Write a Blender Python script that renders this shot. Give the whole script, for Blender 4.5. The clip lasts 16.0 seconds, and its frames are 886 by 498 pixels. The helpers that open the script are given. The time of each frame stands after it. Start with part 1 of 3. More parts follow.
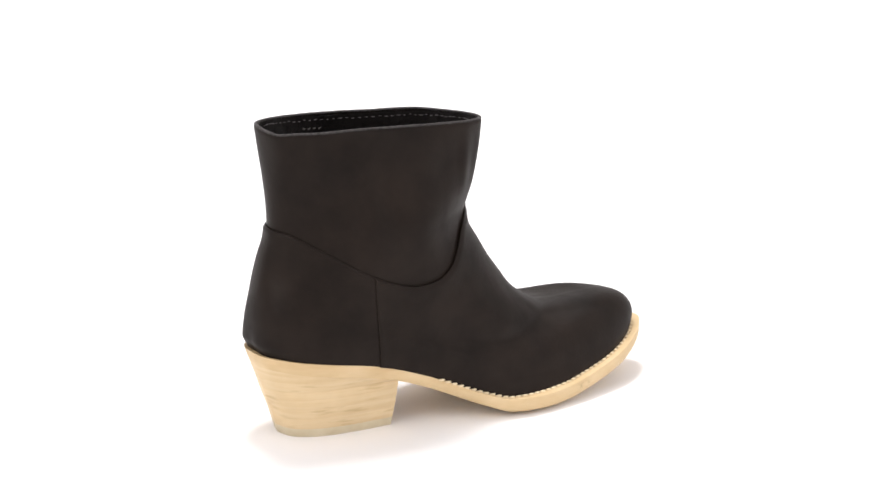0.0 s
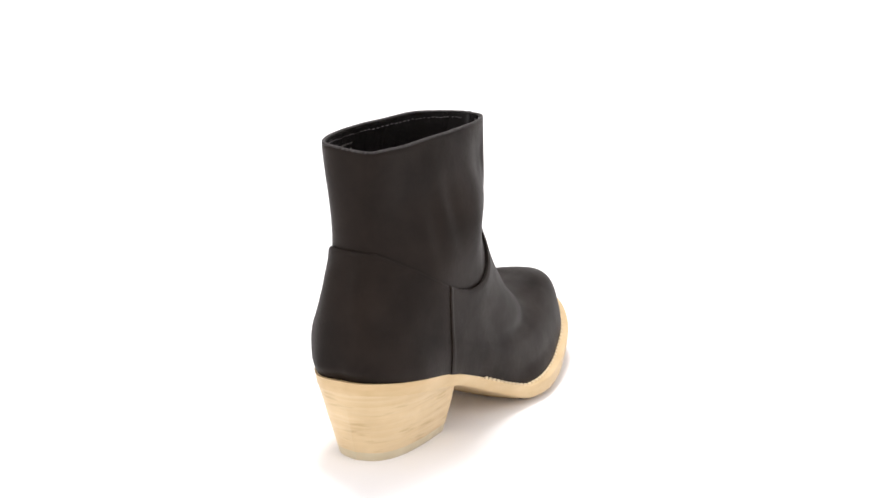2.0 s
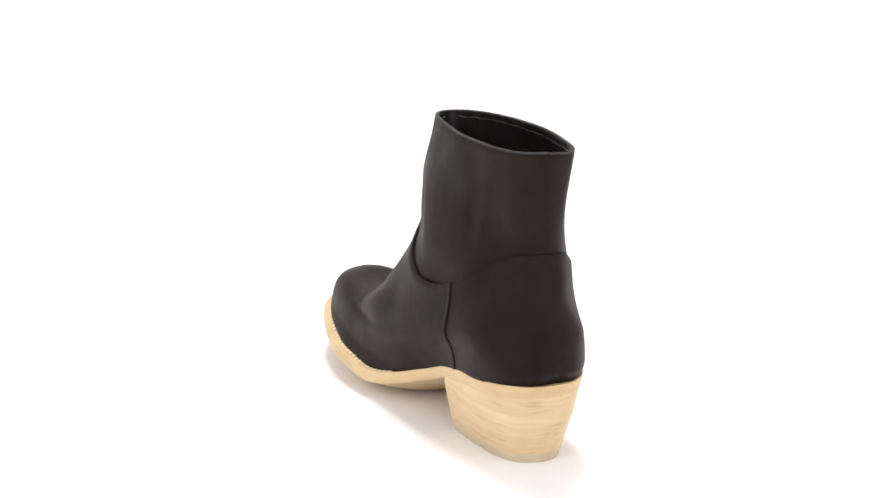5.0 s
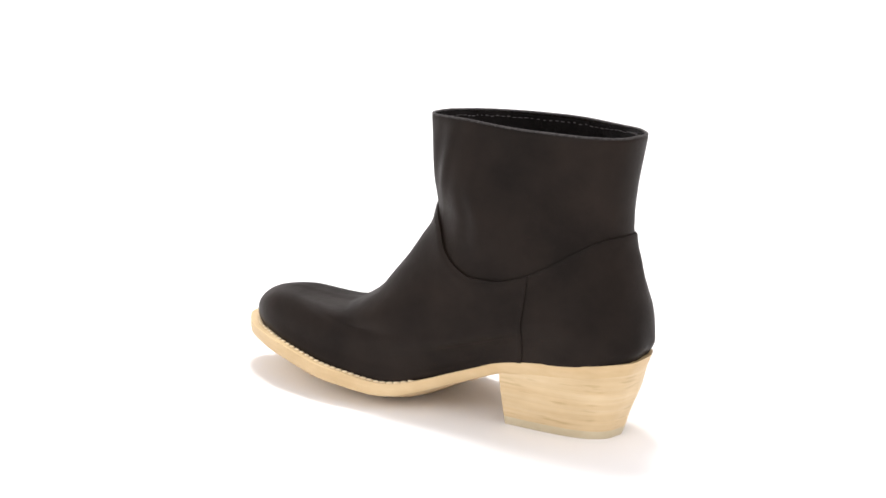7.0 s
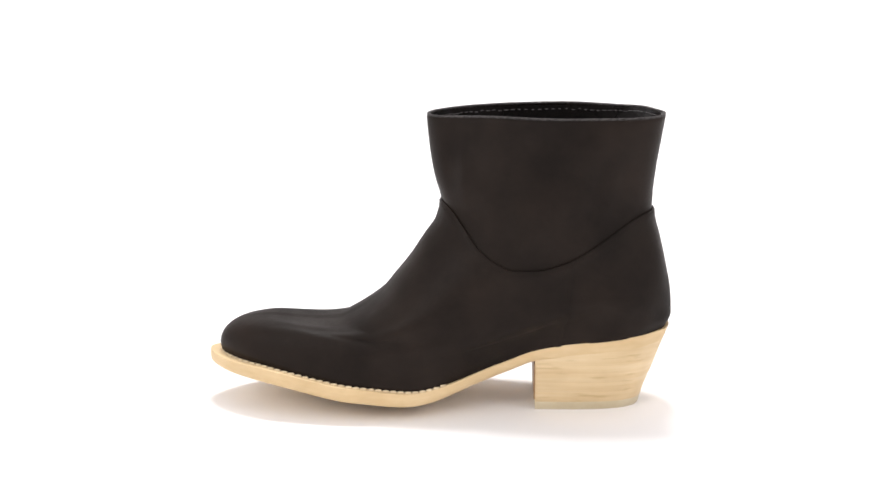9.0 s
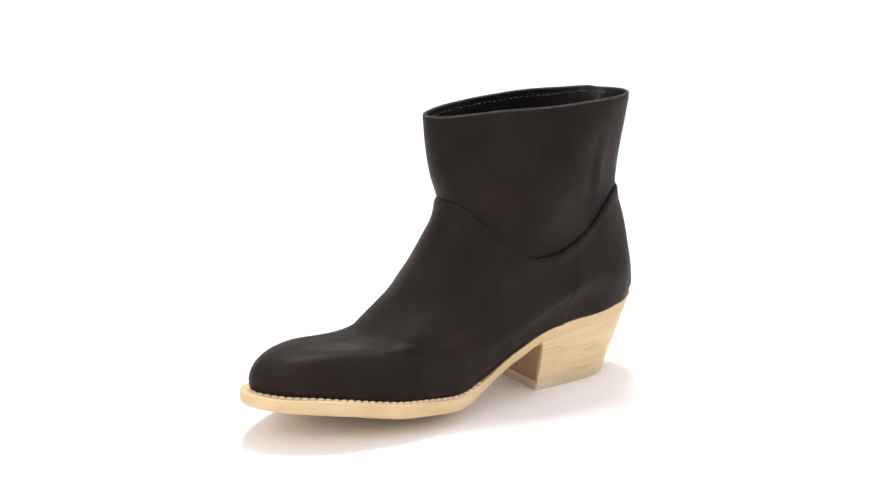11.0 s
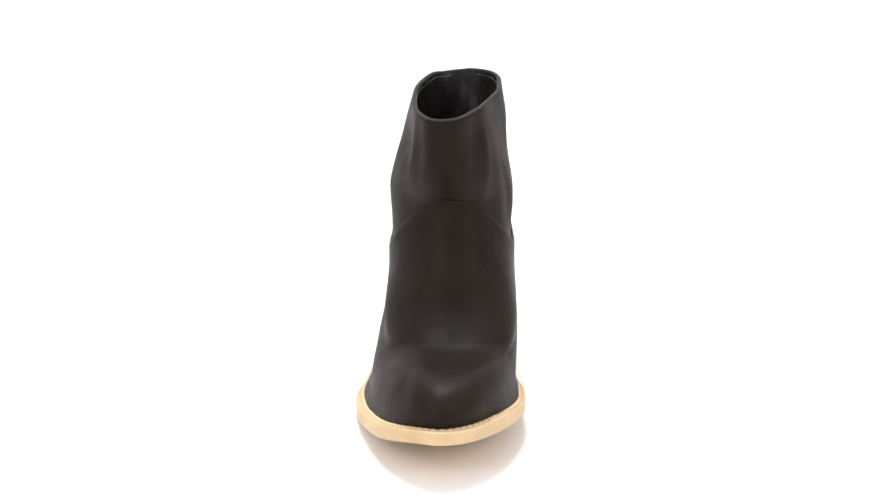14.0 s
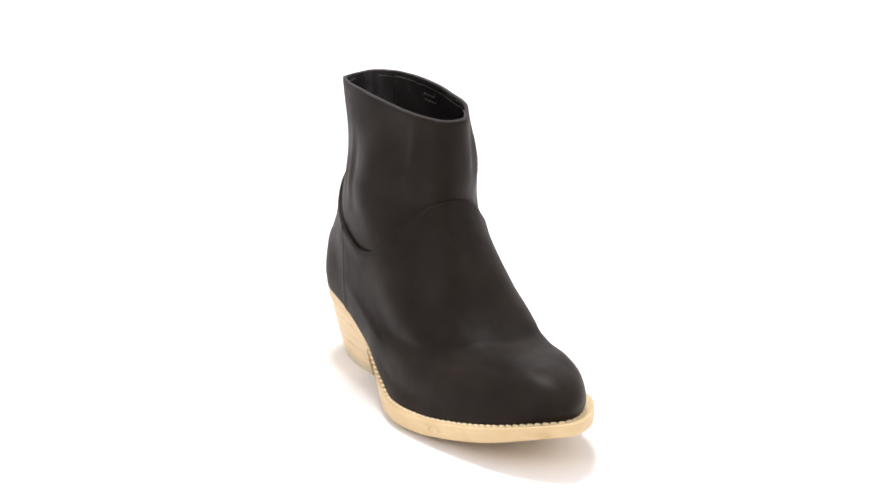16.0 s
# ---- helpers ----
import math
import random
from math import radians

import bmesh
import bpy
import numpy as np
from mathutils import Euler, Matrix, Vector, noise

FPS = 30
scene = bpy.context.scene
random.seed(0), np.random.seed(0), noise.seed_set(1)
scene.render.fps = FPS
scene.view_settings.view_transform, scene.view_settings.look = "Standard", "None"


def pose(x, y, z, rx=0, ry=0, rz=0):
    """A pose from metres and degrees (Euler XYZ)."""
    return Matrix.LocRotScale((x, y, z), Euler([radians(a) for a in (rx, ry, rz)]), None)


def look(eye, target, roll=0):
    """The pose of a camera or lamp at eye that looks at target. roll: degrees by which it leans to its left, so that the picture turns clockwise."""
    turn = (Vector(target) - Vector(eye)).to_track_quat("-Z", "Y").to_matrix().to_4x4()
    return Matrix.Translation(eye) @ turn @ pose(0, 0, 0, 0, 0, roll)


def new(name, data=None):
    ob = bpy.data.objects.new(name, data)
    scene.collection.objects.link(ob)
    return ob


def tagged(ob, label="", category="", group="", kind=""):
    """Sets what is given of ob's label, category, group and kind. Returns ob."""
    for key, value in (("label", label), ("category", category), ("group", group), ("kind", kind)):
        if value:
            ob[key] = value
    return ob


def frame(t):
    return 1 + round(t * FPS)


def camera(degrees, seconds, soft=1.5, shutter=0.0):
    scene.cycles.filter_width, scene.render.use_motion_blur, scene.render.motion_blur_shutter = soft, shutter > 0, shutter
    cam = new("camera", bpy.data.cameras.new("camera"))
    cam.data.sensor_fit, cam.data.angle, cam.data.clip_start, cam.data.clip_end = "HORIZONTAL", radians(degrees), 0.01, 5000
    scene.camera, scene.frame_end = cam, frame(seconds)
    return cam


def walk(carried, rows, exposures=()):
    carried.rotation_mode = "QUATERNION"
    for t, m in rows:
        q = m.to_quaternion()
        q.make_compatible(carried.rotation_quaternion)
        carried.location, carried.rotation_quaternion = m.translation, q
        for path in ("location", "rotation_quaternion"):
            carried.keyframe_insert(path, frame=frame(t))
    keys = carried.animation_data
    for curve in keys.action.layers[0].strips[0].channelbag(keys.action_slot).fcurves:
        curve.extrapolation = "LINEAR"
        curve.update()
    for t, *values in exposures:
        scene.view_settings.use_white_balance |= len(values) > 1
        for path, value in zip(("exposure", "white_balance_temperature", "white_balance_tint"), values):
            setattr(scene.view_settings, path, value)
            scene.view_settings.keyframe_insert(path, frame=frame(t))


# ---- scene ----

# ---------------------------------------------------------------- camera
cam = camera(24.92, 16.0, soft=1.6)
CAM = look((0.0, -1.1007, 0.4012), (0.0, 0.0, 0.0893), 1.00)
walk(cam, [(0.0, CAM), (16.0, CAM)])

# ---------------------------------------------------------------- light
world = bpy.data.worlds.new("studio")
scene.world = world
world.use_nodes = True
world.node_tree.nodes["Background"].inputs[0].default_value = (1.0, 0.966, 0.976, 1)
world.node_tree.nodes["Background"].inputs[1].default_value = 0.97


def softbox(name, eye, target, width, height, power, colour=(1, 1, 1)):
    lamp = bpy.data.lights.new(name, "AREA")
    lamp.shape, lamp.size, lamp.size_y = "RECTANGLE", width, height
    lamp.energy, lamp.color = power, colour
    ob = new(name, lamp)
    ob.matrix_world = look(eye, target)
    return ob


softbox("overhead_softbox", (-0.08, 0.46, 1.72), (0, 0, 0), 0.42, 0.36, 26, (1.0, 0.995, 0.995))
softbox("front_softbox", (-1.35, -1.65, 1.4), (0, 0, 0.1), 1.0, 1.0, 14.0, (1.0, 0.985, 0.975))
softbox("side_softbox", (1.6, -1.2, 1.4), (0, 0, 0.1), 1.0, 1.0, 8.0, (1.0, 0.985, 0.975))
scene.view_settings.exposure = 0.0


# ---------------------------------------------------------------- materials
def shader(name):
    m = bpy.data.materials.new(name)
    m.use_nodes = True
    return m, m.node_tree.nodes, m.node_tree.links, m.node_tree.nodes["Principled BSDF"]


def noise_node(nodes, links, scale, detail=4.0, stretch=(1, 1, 1), rough=0.55):
    co = nodes.new("ShaderNodeTexCoord")
    mp = nodes.new("ShaderNodeMapping")
    mp.inputs["Scale"].default_value = stretch
    links.new(co.outputs["Object"], mp.inputs["Vector"])
    n = nodes.new("ShaderNodeTexNoise")
    n.inputs["Scale"].default_value, n.inputs["Detail"].default_value = scale, detail
    n.inputs["Roughness"].default_value = rough
    links.new(mp.outputs["Vector"], n.inputs["Vector"])
    return n.outputs["Fac"]


def ramp(nodes, links, fac, stops):
    r = nodes.new("ShaderNodeValToRGB")
    while len(r.color_ramp.elements) < len(stops):
        r.color_ramp.elements.new(0.5)
    for e, (p, c) in zip(r.color_ramp.elements, stops):
        e.position, e.color = p, (*c, 1)
    links.new(fac, r.inputs["Fac"])
    return r.outputs["Color"]


def mix(nodes, links, fac, a, b, mode="MIX"):
    n = nodes.new("ShaderNodeMix")
    n.data_type, n.blend_type = "RGBA", mode
    for sock, v in ((n.inputs[0], fac), (n.inputs[6], a), (n.inputs[7], b)):
        if isinstance(v, (float, int)):
            sock.default_value = v
        elif isinstance(v, tuple):
            sock.default_value = (*v, 1)
        else:
            links.new(v, sock)
    return n.outputs[2]


def bump(nodes, links, bsdf, heights):
    prev = None
    for h, strength, dist in heights:
        b = nodes.new("ShaderNodeBump")
        b.inputs["Strength"].default_value, b.inputs["Distance"].default_value = strength, dist
        links.new(h, b.inputs["Height"])
        if prev:
            links.new(prev, b.inputs["Normal"])
        prev = b.outputs["Normal"]
    links.new(prev, bsdf.inputs["Normal"])


def leather(name, dark, light, rough, gloss=0.13, crease=0.25):
    m, n, l, b = shader(name)
    big = noise_node(n, l, 28, 5)
    fine = noise_node(n, l, 900, 3)
    medium = noise_node(n, l, 140, 4)
    c = ramp(n, l, big, [(0.3, dark), (0.7, light)])
    l.new(c, b.inputs["Base Color"])
    r = ramp(n, l, big, [(0.3, (rough + 0.09,) * 3), (0.72, (rough - 0.08,) * 3)])
    l.new(r, b.inputs["Roughness"])
    b.inputs["Specular IOR Level"].default_value = gloss
    bump(n, l, b, [(fine, 0.35, 0.0003), (medium, 0.18, 0.0006), (big, crease, 0.002)])
    return m


def lining_leather():
    """Thin glossy lining that lies in soft upright wrinkles."""
    m, n, l, b = shader("black_lining")
    tone = noise_node(n, l, 28, 5)
    l.new(ramp(n, l, tone, [(0.3, (0.010, 0.0088, 0.0086)), (0.7, (0.0165, 0.0145, 0.0142))]), b.inputs["Base Color"])
    b.inputs["Roughness"].default_value = 0.27
    b.inputs["Specular IOR Level"].default_value = 0.42
    wrinkle = noise_node(n, l, 95, 1.5, (1, 1, 0.45), 0.4)
    grain = noise_node(n, l, 700, 3)
    bump(n, l, b, [(wrinkle, 0.9, 0.004), (grain, 0.3, 0.0003)])
    return m


LEATHER = leather("black_leather", (0.0072, 0.00465, 0.0034), (0.0156, 0.0102, 0.0075), 0.49, 0.112)
LINING = lining_leather()


def raw_edge():
    m, n, l, b = shader("raw_leather_edge")
    fibre = noise_node(n, l, 900, 3)
    l.new(ramp(n, l, fibre, [(0.35, (0.012, 0.010, 0.0095)), (0.68, (0.060, 0.054, 0.053))]), b.inputs["Base Color"])
    b.inputs["Roughness"].default_value, b.inputs["Specular IOR Level"].default_value = 0.7, 0.2
    bump(n, l, b, [(fibre, 0.5, 0.0004)])
    return m


RAW_EDGE = raw_edge()


def pale_leather(name, low, mid, high, grain, rough, flecks=0.0, scuff=None):
    m, n, l, b = shader(name)
    bands = noise_node(n, l, 60, 5, grain, 0.6)
    blot = noise_node(n, l, 35, 3)
    info = n.new("ShaderNodeObjectInfo")
    c = ramp(n, l, bands, [(0.28, low), (0.5, mid), (0.72, high)])
    shade = ramp(n, l, blot, [(0.3, (0.9, 0.88, 0.84)), (0.7, (1.05, 1.05, 1.05))])
    c = mix(n, l, 1.0, c, shade, "MULTIPLY")
    each = ramp(n, l, info.outputs["Random"], [(0.0, (0.93, 0.915, 0.89)), (1.0, (1.04, 1.03, 1.02))])
    c = mix(n, l, 1.0, c, each, "MULTIPLY")
    if flecks:
        streak = noise_node(n, l, 62, 2.0, (0.9, 0.9, 7), 0.5)
        mark = ramp(n, l, streak, [(0.58, (1, 1, 1)), (0.72, (1 - flecks, 1 - 1.15 * flecks, 1 - 1.5 * flecks))])
        c = mix(n, l, 1.0, c, mark, "MULTIPLY")
    if scuff:
        # one brown rub mark on the edge
        centre, radii = scuff
        co, place, far = n.new("ShaderNodeTexCoord"), n.new("ShaderNodeMapping"), n.new("ShaderNodeVectorMath")
        place.inputs["Scale"].default_value = [1 / r for r in radii]
        place.inputs["Location"].default_value = [-q / r for q, r in zip(centre, radii)]
        far.operation = "LENGTH"
        l.new(co.outputs["Object"], place.inputs["Vector"])
        l.new(place.outputs["Vector"], far.inputs[0])
        spot = ramp(n, l, far.outputs["Value"], [(0.25, (1, 1, 1)), (1.0, (0, 0, 0))])
        torn = ramp(n, l, noise_node(n, l, 420, 3), [(0.42, (0, 0, 0)), (0.62, (0.45, 0.45, 0.45))])
        c = mix(n, l, mix(n, l, 1.0, spot, torn, "MULTIPLY"), c, (0.26, 0.165, 0.085))
    l.new(c, b.inputs["Base Color"])
    b.inputs["Roughness"].default_value = rough
    b.inputs["Specular IOR Level"].default_value = 0.35
    bump(n, l, b, [(bands, 0.12, 0.0006)])
    return m


WELT = pale_leather("pale_welt", (0.55, 0.400, 0.220), (0.60, 0.452, 0.262), (0.64, 0.495, 0.305), (0.6, 0.6, 2), 0.5, 0.0, ((0.066, -0.0445, 0.0095), (0.009, 0.006, 0.003)))
STACK = pale_leather("stacked_heel", (0.595, 0.447, 0.262), (0.632, 0.490, 0.300), (0.665, 0.530, 0.343), (0.3, 0.3, 6), 0.45, 0.17)
RUBBER = pale_leather("gum_rubber", (0.54, 0.46, 0.32), (0.60, 0.525, 0.38), (0.65, 0.58, 0.44), (1, 1, 1), 0.4)
# tan of the heel breast, darkened to paint in the shade there
BREAST_SHADED = pale_leather("shaded_breast_tan", (0.27, 0.155, 0.075), (0.34, 0.20, 0.10), (0.40, 0.25, 0.135), (1, 1, 1), 0.45)
THREAD = pale_leather("cream_thread", (0.72, 0.58, 0.38), (0.77, 0.64, 0.44), (0.80, 0.69, 0.50), (1, 1, 1), 0.7)
m, n, l, b = shader("grey_stamp")
b.inputs["Base Color"].default_value, b.inputs["Roughness"].default_value = (0.10, 0.095, 0.09, 1), 0.6
STAMP = m
m, n, l, b = shader("grey_thread")
b.inputs["Base Color"].default_value, b.inputs["Roughness"].default_value = (0.10, 0.092, 0.092, 1), 0.3
RIM_THREAD = m
m, n, l, b = shader("black_thread")
b.inputs["Base Color"].default_value, b.inputs["Roughness"].default_value = (0.0130, 0.0098, 0.0082, 1), 0.5
b.inputs["Specular IOR Level"].default_value = 0.1
SEAM_THREAD = m
m, n, l, b = shader("white_paper")
pap = noise_node(n, l, 3, 4)
l.new(ramp(n, l, pap, [(0.3, (0.85, 0.836, 0.834)), (0.7, (0.88, 0.867, 0.865))]), b.inputs["Base Color"])
b.inputs["Roughness"].default_value, b.inputs["Specular IOR Level"].default_value = 0.7, 0.2
PAPER = m


# ---------------------------------------------------------------- mesh helpers
def mesh_object(name, verts, faces, material, parent=None, label="", smooth=True):
    me = bpy.data.meshes.new(name)
    me.from_pydata([tuple(v) for v in verts], [], faces)
    me.update()
    bm = bmesh.new()
    bm.from_mesh(me)
    bmesh.ops.remove_doubles(bm, verts=bm.verts, dist=1e-7)
    bmesh.ops.recalc_face_normals(bm, faces=bm.faces)
    bm.to_mesh(me)
    bm.free()
    me.materials.append(material)
    me.polygons.foreach_set("use_smooth", [smooth] * len(me.polygons))
    me.set_sharp_from_angle(angle=radians(42))
    ob = new(name, me)
    ob.parent = parent
    if label:
        tagged(ob, label)
    return ob


def curve(table):
    """A smooth curve through (x, y) knots that does not overshoot."""
    xs = np.array([p[0] for p in table], float)
    ys = np.array([p[1] for p in table], float)
    h, d = np.diff(xs), np.diff(ys) / np.diff(xs)
    k = np.zeros(len(xs))
    for i in range(1, len(xs) - 1):
        if d[i - 1] * d[i] > 0:
            w1, w2 = 2 * h[i] + h[i - 1], h[i] + 2 * h[i - 1]
            k[i] = (w1 + w2) / (w1 / d[i - 1] + w2 / d[i])
    k[0], k[-1] = d[0], d[-1]

    def f(x):
        x = np.clip(x, xs[0], xs[-1])
        i = np.clip(np.searchsorted(xs, x) - 1, 0, len(h) - 1)
        t = (x - xs[i]) / h[i]
        return ((1 + 2 * t) * (1 - t) ** 2 * ys[i] + t * (1 - t) ** 2 * h[i] * k[i]
                + t * t * (3 - 2 * t) * ys[i + 1] + t * t * (t - 1) * h[i] * k[i + 1])
    return f


def rounded(table):
    """Half width against the share 0..1 of a ring's length, round at both ends."""
    f = curve([(math.acos(1 - 2 * p), w) for p, w in table])
    return lambda p: f(np.arccos(np.clip(1 - 2 * p, -1, 1)))


def smooth_step(a, b, x):
    t = np.clip((x - a) / (b - a), 0, 1)
    return t * t * (3 - 2 * t)


def grid_normals(g):
    du, dv = np.gradient(g, axis=0), np.gradient(g, axis=1)
    nn = np.cross(du, dv)
    return nn / (np.linalg.norm(nn, axis=2, keepdims=True) + 1e-12)


def shell(name, g, lift, thick, material, parent, label="", flip=1.0, closed=False):
    """A sheet of leather from a grid of points: lifted along its normals, with thickness and softened edges."""
    if closed:
        g = g[:, :-1]
        wide = np.concatenate([g[:, -2:], g, g[:, :2]], axis=1)
        nn = grid_normals(wide)[:, 2:-2] * flip
    else:
        nn = grid_normals(g) * flip
    lift = np.broadcast_to(lift, (*g.shape[:2], 1))
    out, inn = g + nn * lift, g + nn * (lift - thick)
    edges = [(0, slice(None)), (-1, slice(None))] + ([] if closed else [(slice(None), 0), (slice(None), -1)])
    for sl in edges:
        out[sl] = g[sl] + nn[sl] * (lift[sl] - thick * 0.45)
    r, c = g.shape[:2]
    verts = np.concatenate([out.reshape(-1, 3), inn.reshape(-1, 3)])
    k = r * c
    faces = []
    last = c if closed else c - 1
    for i in range(r - 1):
        for j in range(last):
            a, b2 = i * c + j, i * c + (j + 1) % c
            faces.append((a, b2, b2 + c, a + c))
            faces.append((k + a + c, k + b2 + c, k + b2, k + a))
    if closed:
        loops = [[j for j in range(c)], [(r - 1) * c + j for j in range(c)]]
    else:
        loops = [[i * c + j for i, j in [(0, j) for j in range(c)] + [(i, c - 1) for i in range(1, r)]
                  + [(r - 1, j) for j in range(c - 2, -1, -1)] + [(i, 0) for i in range(r - 2, 0, -1)]]]
    for ids in loops:
        for a, b2 in zip(ids, ids[1:] + ids[:1]):
            faces.append((a, k + a, k + b2, b2))
    return mesh_object(name, verts, faces, material, parent, label)


# ---------------------------------------------------------------- the boot's form (x to the toe, y to its left, z up)
FRONT = [(0.00, 0.1284, 0.0288), (0.02, 0.1296, 0.0333), (0.05, 0.1282, 0.0387), (0.08, 0.1234, 0.0441), (0.12, 0.1151, 0.0479),
        (0.16, 0.1037, 0.0496), (0.21, 0.0899, 0.0488), (0.27, 0.0742, 0.0481), (0.32, 0.0624, 0.0489), (0.36, 0.0548, 0.0523),
        (0.40, 0.0452, 0.0583), (0.44, 0.0366, 0.0653), (0.48, 0.0297, 0.0742), (0.53, 0.0214, 0.0849), (0.60, 0.0131, 0.0982),
        (0.66, 0.0070, 0.1084), (0.70, 0.0049, 0.1170), (0.74, 0.0061, 0.1224), (0.80, 0.0091, 0.1319), (0.90, 0.0122, 0.1482),
        (1.00, 0.0144, 0.1667)]
BACK = [(0.00, -0.1241, 0.0499), (0.08, -0.1266, 0.0556), (0.20, -0.1261, 0.0658), (0.40, -0.1229, 0.0825),
        (0.56, -0.1188, 0.0991), (0.70, -0.1143, 0.1170), (0.76, -0.1144, 0.1255), (0.85, -0.1156, 0.1420),
        (0.93, -0.1178, 0.1588), (1.00, -0.1195, 0.1714)]
FX, FZ = curve([(s, x) for s, x, z in FRONT]), curve([(s, z) for s, x, z in FRONT])
BX, BZ = curve([(s, x) for s, x, z in BACK]), curve([(s, z) for s, x, z in BACK])

# height of the welt's top along the foot, on its two sides
SEAT = {1: curve([(-0.1300, 0.0490), (-0.1100, 0.0471), (-0.0960, 0.0454), (-0.0800, 0.0433), (-0.0614, 0.0407), (-0.0489, 0.0383),
                  (-0.0332, 0.0322), (-0.0176, 0.0264), (-0.0020, 0.0208), (0.0105, 0.0176), (0.0200, 0.0168), (0.0320, 0.0176),
                  (0.0453, 0.0191), (0.0611, 0.0208), (0.0737, 0.0228), (0.0926, 0.0262), (0.1150, 0.0288), (0.1360, 0.0297)]),
        -1: curve([(-0.1300, 0.0489), (-0.1100, 0.0468), (-0.0920, 0.0447), (-0.0600, 0.0384), (-0.0380, 0.0308), (-0.0192, 0.0228),
                   (0.0000, 0.0150), (0.0150, 0.0109), (0.0273, 0.0108), (0.0400, 0.0109), (0.0511, 0.0115), (0.0752, 0.0149),
                   (0.0993, 0.0199), (0.1180, 0.0242), (0.1360, 0.0296)])}

# outline of the sole seen from above: half widths on its two sides
HEEL_END, TOE_END = -0.1268, 0.1368


def share(x):
    return (x - HEEL_END) / (TOE_END - HEEL_END)


SOLE = {1: rounded([(0, 0)] + [(share(x), w) for x, w in (
            (-0.1255, 0.0120), (-0.1180, 0.0205), (-0.1060, 0.0269), (-0.0900, 0.0289), (-0.0600, 0.0277), (-0.0300, 0.0290),
            (0.0000, 0.0362), (0.0300, 0.0445), (0.0550, 0.0451), (0.0800, 0.0409), (0.1000, 0.0353), (0.1150, 0.0274),
            (0.1260, 0.0192), (0.1320, 0.0120))] + [(1, 0)]),
        -1: rounded([(0, 0)] + [(share(x), w) for x, w in (
            (-0.1255, 0.0091), (-0.1180, 0.0191), (-0.1060, 0.0275), (-0.0900, 0.0326), (-0.0600, 0.0342), (-0.0300, 0.0372),
            (0.0000, 0.0450), (0.0300, 0.0504), (0.0550, 0.0471), (0.0800, 0.0404), (0.1000, 0.0337), (0.1150, 0.0256),
            (0.1260, 0.0170), (0.1320, 0.0101))] + [(1, 0)])}


def welt_width(x, side):
    """How far the welt stands out beyond the upper, more in the waist on the inner side."""
    w = 0.0008 + 0.0044 * smooth_step(-0.055, 0.01, x)
    return w + (0.0009 * smooth_step(-0.095, -0.06, x) * smooth_step(0.02, -0.015, x) if side > 0 else 0.0)


RING_MID = {1: rounded([(0, 0), (0.03, 0.0170), (0.10, 0.0267), (0.20, 0.0327), (0.40, 0.0365), (0.60, 0.0386), (0.75, 0.0372), (0.87, 0.0308), (0.95, 0.0221), (1, 0)]),
            -1: rounded([(0, 0), (0.03, 0.0162), (0.10, 0.0251), (0.20, 0.0303), (0.40, 0.0358), (0.60, 0.0352), (0.75, 0.0327), (0.87, 0.0253), (0.95, 0.0157), (1, 0)])}
RING_INSTEP = {1: rounded([(0, 0), (0.03, 0.0154), (0.11, 0.0226), (0.22, 0.0281), (0.40, 0.0329), (0.60, 0.0341), (0.75, 0.0318), (0.87, 0.0257), (0.95, 0.0182), (1, 0)]),
            -1: rounded([(0, 0), (0.03, 0.0090), (0.11, 0.0197), (0.22, 0.0281), (0.40, 0.0354), (0.60, 0.0363), (0.75, 0.0308), (0.87, 0.0231), (0.95, 0.0145), (1, 0)])}
# sideways lean of the ridge over toe and instep
RIDGE = curve([(0.00, 0.0000), (0.15, 0.0012), (0.33, 0.0020), (0.48, 0.0015), (0.62, 0.0001), (0.80, 0.0000)])
FORE, DOME = 0.100, 0.46
RING_ANKLE = {1: rounded([(0, 0), (0.04, 0.0134), (0.12, 0.0199), (0.25, 0.0264), (0.45, 0.0328), (0.60, 0.0352), (0.75, 0.0318), (0.88, 0.0224), (0.96, 0.0140), (1, 0)]),
            -1: rounded([(0, 0), (0.04, 0.0105), (0.12, 0.0177), (0.25, 0.0252), (0.45, 0.0336), (0.60, 0.0359), (0.75, 0.0312), (0.88, 0.0218), (0.96, 0.0139), (1, 0)])}
RING_RIM = {1: rounded([(0, 0), (0.03, 0.0133), (0.10, 0.0200), (0.22, 0.0241), (0.45, 0.0256), (0.62, 0.0234), (0.78, 0.0202), (0.90, 0.0145), (0.97, 0.0087), (1, 0)]),
            -1: rounded([(0, 0), (0.03, 0.0153), (0.10, 0.0202), (0.22, 0.0228), (0.45, 0.0241), (0.62, 0.0229), (0.78, 0.0200), (0.90, 0.0147), (0.97, 0.0091), (1, 0)])}


